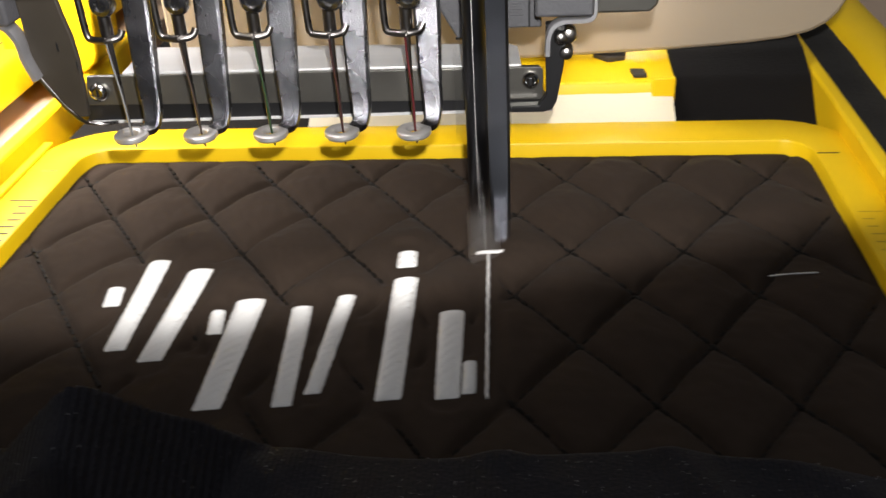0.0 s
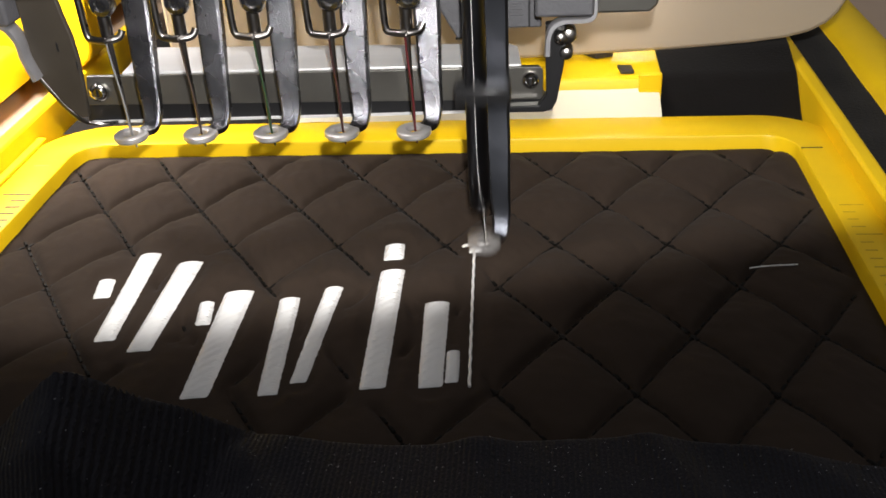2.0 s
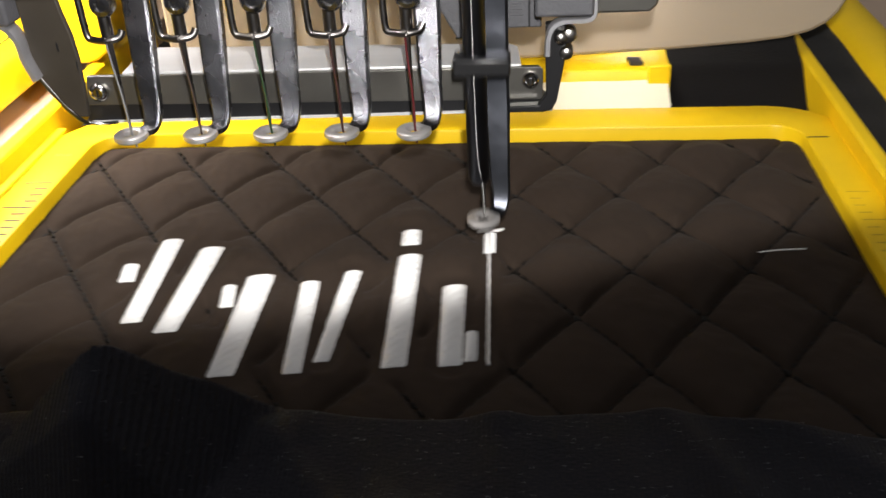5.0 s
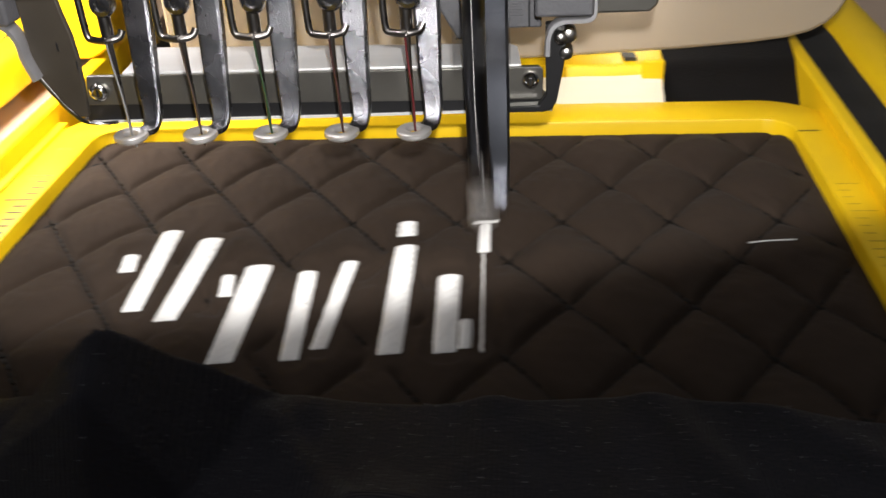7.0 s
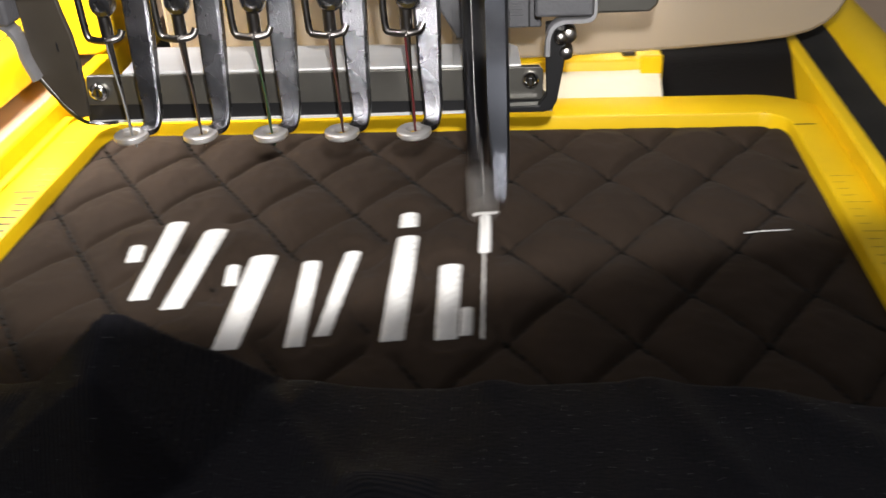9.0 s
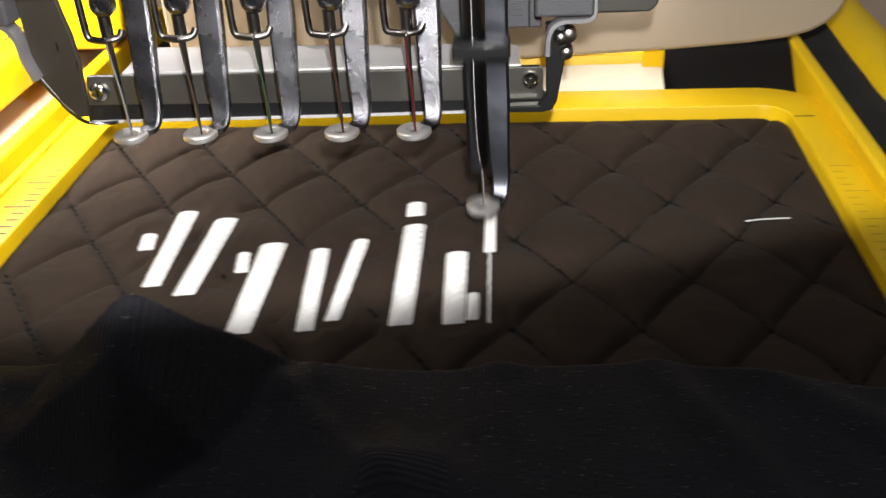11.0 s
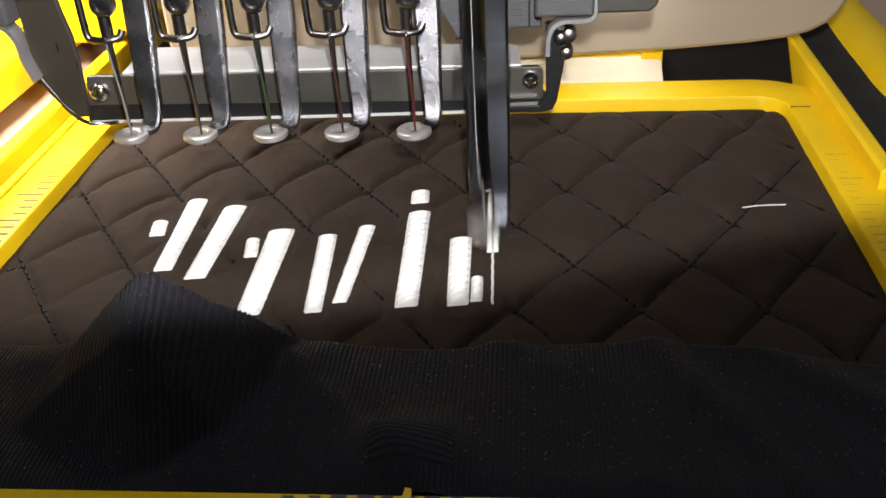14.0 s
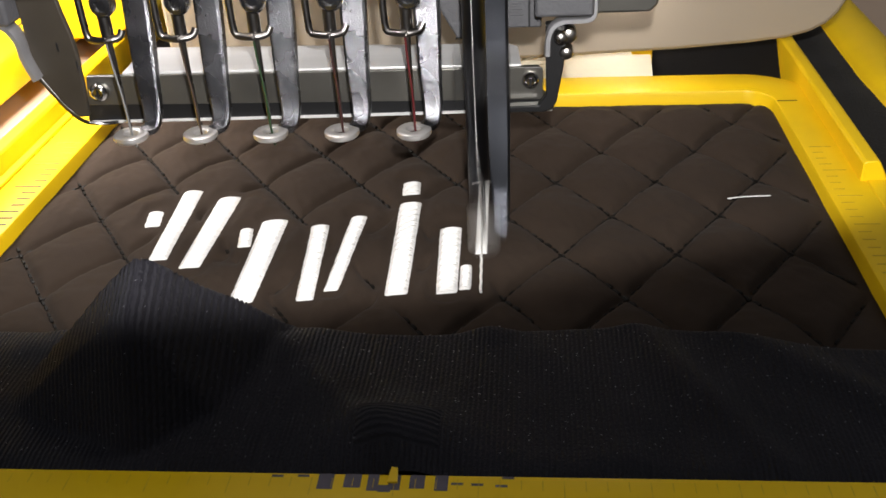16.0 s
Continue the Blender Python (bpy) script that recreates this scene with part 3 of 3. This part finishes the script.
# unseen block, added to keep ceiling light from the cloth behind the front bar
part("shade_block", box(-134, 64, 112, 207.8, 92, 150), GREYPLASTIC, case, "unseen dark block added to hold ceiling light off the work", bevel=1)
part("upper_body", box(-130, 60, 208, 261, 84, 130), GREYPLASTIC, case, "dark body above the needles", bevel=1)

# ---------- needles and presser feet ----------
NY, PITCH, FZ = 178.3, 14.68, 28.8
THREADS = [("grey", (0.2, 0.2, 0.2)), ("brown", (0.05, 0.03, 0.02)), ("green", (0.015, 0.045, 0.015)), ("dark red", (0.04, 0.012, 0.01)), ("red", (0.09, 0.008, 0.01)), ("white", (0.8, 0.8, 0.78))]


def presser_foot(x, working=False):
    foot = thing("presser_foot", (x, NY, FZ - 1.2), "nickel-plated cast presser foot with a ring end", "presser foot", "presser feet in a row")
    prof = [(1.5, 0.3), (1.8, 0.5), (3.15, 0.5), (3.5, 0.25), (3.55, -0.5), (3.2, -0.95), (1.9, -0.95), (1.5, -0.6)]
    part("ring", lathe(prof, (x, NY, FZ), "z", 28, closed=True), RINGSTEEL, foot, "polished ring")
    path = curve([(x + 2.1, NY + 1.6, FZ - 0.1), (x + 3.3, NY + 3.2, FZ + 0.5), (x + 3.7, NY + 4.8, FZ + 3.4), (x + 3.4, NY + 6.2, FZ + 9),
                  (x + 3.2, NY + 8.4, FZ + 18), (x + 3.0, NY + 10.2, FZ + 27), (x + 3.0, NY + 12, FZ + 46), (x + 3.0, NY + 12.4, FZ + 84)], 6)
    n = len(path)
    size = [(1.25 + 1.35 * min(1, i / (0.60 * n)), 0.7 + 0.8 * min(1, i / (0.55 * n))) for i in range(n)]
    part("leg", sweep(path, size, 8, chamfer=0.22), BLUESTEEL if working else CAST, foot, "dark oiled leg" if working else "rough cast leg", angle=24)
    return foot


def needle_set(x, color, name, working=False):
    s = thing("needle_bar", (x, NY, FZ), "steel needle with clamp and " + name + " thread", "needle", "needles in a row")
    part("needle", sweep([(x + 0.25, NY, FZ - 0.5), (x + 0.2, NY, FZ + 3), (x + 0.1, NY, FZ + 12), (x, NY, FZ + 20), (x, NY, FZ + 32)],
                         [(0.12, 0.12), (0.36, 0.36), (0.45, 0.45), (0.62, 0.62), (0.8, 0.8)], 10), DARKSTEEL, s, "thin steel needle")
    if working:
        part("clamp_bar", sweep([(x - 0.7, NY + 1, FZ + 8), (x - 0.7, NY + 1, FZ + 9), (x - 0.7, NY + 1, FZ + 90)], [(1.6, 1.4), (2.2, 2.0), (2.4, 2.2)], 16), BLUESTEEL, s, "dark needle bar")
        part("collar", box(x - 4.8, x + 6.2, NY - 2.2, NY + 3.5, FZ + 32.0, FZ + 35.6), BLACKPAINT, s, "black clamp collar", bevel=0.5)
        part("thread", sweep(curve([(x - 0.9, NY - 1.6, FZ + 60), (x - 0.8, NY - 1.5, FZ + 19), (x + 0.1, NY - 0.6, FZ + 8), (x + 0.3, NY - 0.4, FZ + 1.5), (x + 0.3, NY + 0.4, FZ - 1.5)], 5), (0.05, 0.05), 6), WHITE_THREAD, s, name + " thread")
        return s
    part("clamp_bar", sweep([(x, NY, FZ + 20.2), (x, NY, FZ + 40)], (1.25, 1.25), 14), DARKSTEEL, s, "dark needle clamp")
    part("wire_loop", sweep(curve([(x - 4.3, NY, FZ + 30), (x - 4.2, NY - 0.2, FZ + 24), (x - 3.9, NY - 0.4, FZ + 21.2), (x - 2.8, NY - 0.6, FZ + 20.5),
                                   (x, NY - 1.6, FZ + 20.6), (x + 2.4, NY - 0.8, FZ + 20.9), (x + 3.2, NY - 0.2, FZ + 22.2)], 6), (0.72, 0.72), 10), DARKSTEEL, s, "bent wire thread guide")
    part("clamp_screw", lathe([(2.4, 1.5), (2.5, 0), (2.0, -0.8), (1.2, -0.9), (1.0, -0.4), (0.02, -0.4)], (x + 0.8, NY - 1.6, FZ + 27.6), "y", 22), CHROME, s, "round clamp screw")
    part("thread", sweep(curve([(x - 0.5, NY - 0.9, FZ + 30), (x - 0.3, NY - 0.9, FZ + 19), (x + 0.3, NY - 0.6, FZ + 8), (x + 0.35, NY - 0.4, FZ + 1.5), (x + 0.4, NY + 0.6, FZ - 3)], 5), (0.2, 0.2), 6), thread_material(name.replace(" ", "_") + "_thread", color), s, name + " thread")
    return s


feet, needles = [], []
for k in range(6):
    x = -9.7 if k == 5 else -81.8 + PITCH * k
    feet.append(presser_foot(x, k == 5))
    needles.append(needle_set(x, THREADS[k][1], THREADS[k][0], k == 5))

# ---------- what moves ----------
# the hoop swings from side to side under the needle, one swing for every two stitches, and creeps back:
# seconds, how far the swing runs ahead of its even beat (in swings), creep in millimetres
SLIDE = [
    (0, -0.18, -32.65), (0.5, -0.04, -32.48), (1, 0.09, -30.47), (1.5, -0.03, -30.03), (2, -0.11, -29.61),
    (2.5, 0.01, -27.76), (3, 0.15, -26.86), (3.5, -0.01, -26.04), (4, -0.05, -24.55), (4.2, 0.09, -24.73),
    (6.3, 2.2e-16, -21.48), (6.5, 0.15, -20.58), (7, 0.06, -19.64), (7.5, -0.05, -18.96), (8, 0.07, -17.57),
    (8.5, 0.22, -16.41), (9, 0.1, -15.6), (9.2, 0.02, -15.33), (11.3, 0.15, -9.65), (11.5, 0.07, -9.58),
    (12, 0.21, -8.39), (12.5, 0.16, -7.09), (13, 2.2e-16, -6.32), (13.5, -0.06, -5.52), (14, -0.2, -4.28),
    (14.5, -0.06, -3.34), (15, 0.06, -1.95), (15.5, -0.02, -0.79), (16, -0.14, 0),
]
SWING, SWING_START = 0.1489, 0.44
STROKE = 28.2


def run(t, column):
    return float(np.interp(t, [row[0] for row in SLIDE], [row[column] for row in SLIDE]))


def swing(t):
    return math.sin(2 * math.pi * (t / SWING + SWING_START + run(t, 1)))


def hoop_shift(t):
    """Sideways place and creep of the hoop at t; it rests at each end while the needle is down."""
    low = float(np.interp(t, (0, 3, 6, 12, 16), (-1.3, -0.55, -0.5, -0.06, 0.0)))
    high = float(np.interp(t, (0, 2.5, 10, 16), (2.4, 2.75, 2.8, 2.4)))
    s = min(1.0, max(-1.0, 1.7 * swing(t)))
    return (low + high) / 2 + (high - low) / 2 * s, run(t, 2)


# the working foot at the half seconds: 1 on the cloth, 0 up in line with the others
FOOT = {0.0: 0.94, 0.5: 1.0, 1.0: 0.9, 1.5: 0.35, 2.0: 0.97, 2.5: 1.0, 3.0: 0.75, 3.5: 0.6, 4.0: 0.98, 6.5: 0.95, 7.0: 0.6,
        7.5: 0.85, 8.0: 1.0, 8.5: 0.75, 9.0: 0.5, 11.5: 0.98, 12.0: 0.97, 12.5: 0.55, 13.0: 1.0, 13.5: 0.62, 14.0: 0.8, 14.5: 1.0,
        15.0: 0.92, 15.5: 0.6, 16.0: 0.8}


def foot_down(t):
    """The foot's beat: down while the hoop rests, up while it swings."""
    for at, value in FOOT.items():
        if abs(t - at) < 0.01:
            return value
        if 0.3 < value < 0.85 and abs(abs(t - at) - 1 / 30) < 0.01:
            return min(1.0, max(0.0, value + (0.5 if t > at else -0.5)))
    return min(1.0, 1.12 * (swing(t) ** 2) ** 0.3)


BEATS = [k / 30 for k in range(16 * 30 + 1)]


def motions():
    shifts = [(t, *hoop_shift(t)) for t in BEATS]
    for ob in SLIDING:
        b = BASES[ob.name]
        walk(ob, [(t, pose((b.x + dx) * M, (b.y + dy) * M, b.z * M)) for t, dx, dy in shifts])
    for ob in (feet[5], needles[5]):
        b = BASES[ob.name]
        walk(ob, [(t, pose(b.x * M, b.y * M, (b.z - STROKE * foot_down(t)) * M)) for t in BEATS])
    low, up = pose(0, 0, -4 * M), pose(0, 0, 0)
    for y, ob in stitches:
        # the time at which the needle reaches this stitch
        when = float(np.interp(NY - y, [row[2] for row in SLIDE], [row[0] for row in SLIDE]))
        if when <= 0.05:
            walk(ob, [(0.0, up), (16.0, up)])
        elif when < 0.3:
            walk(ob, [(0.0, low), (0.4, up), (16.0, up)])
        else:
            when = min(when, 15.9)
            walk(ob, [(0.0, low), (when - 0.2, low), (when, up), (16.0, up)])


motions()
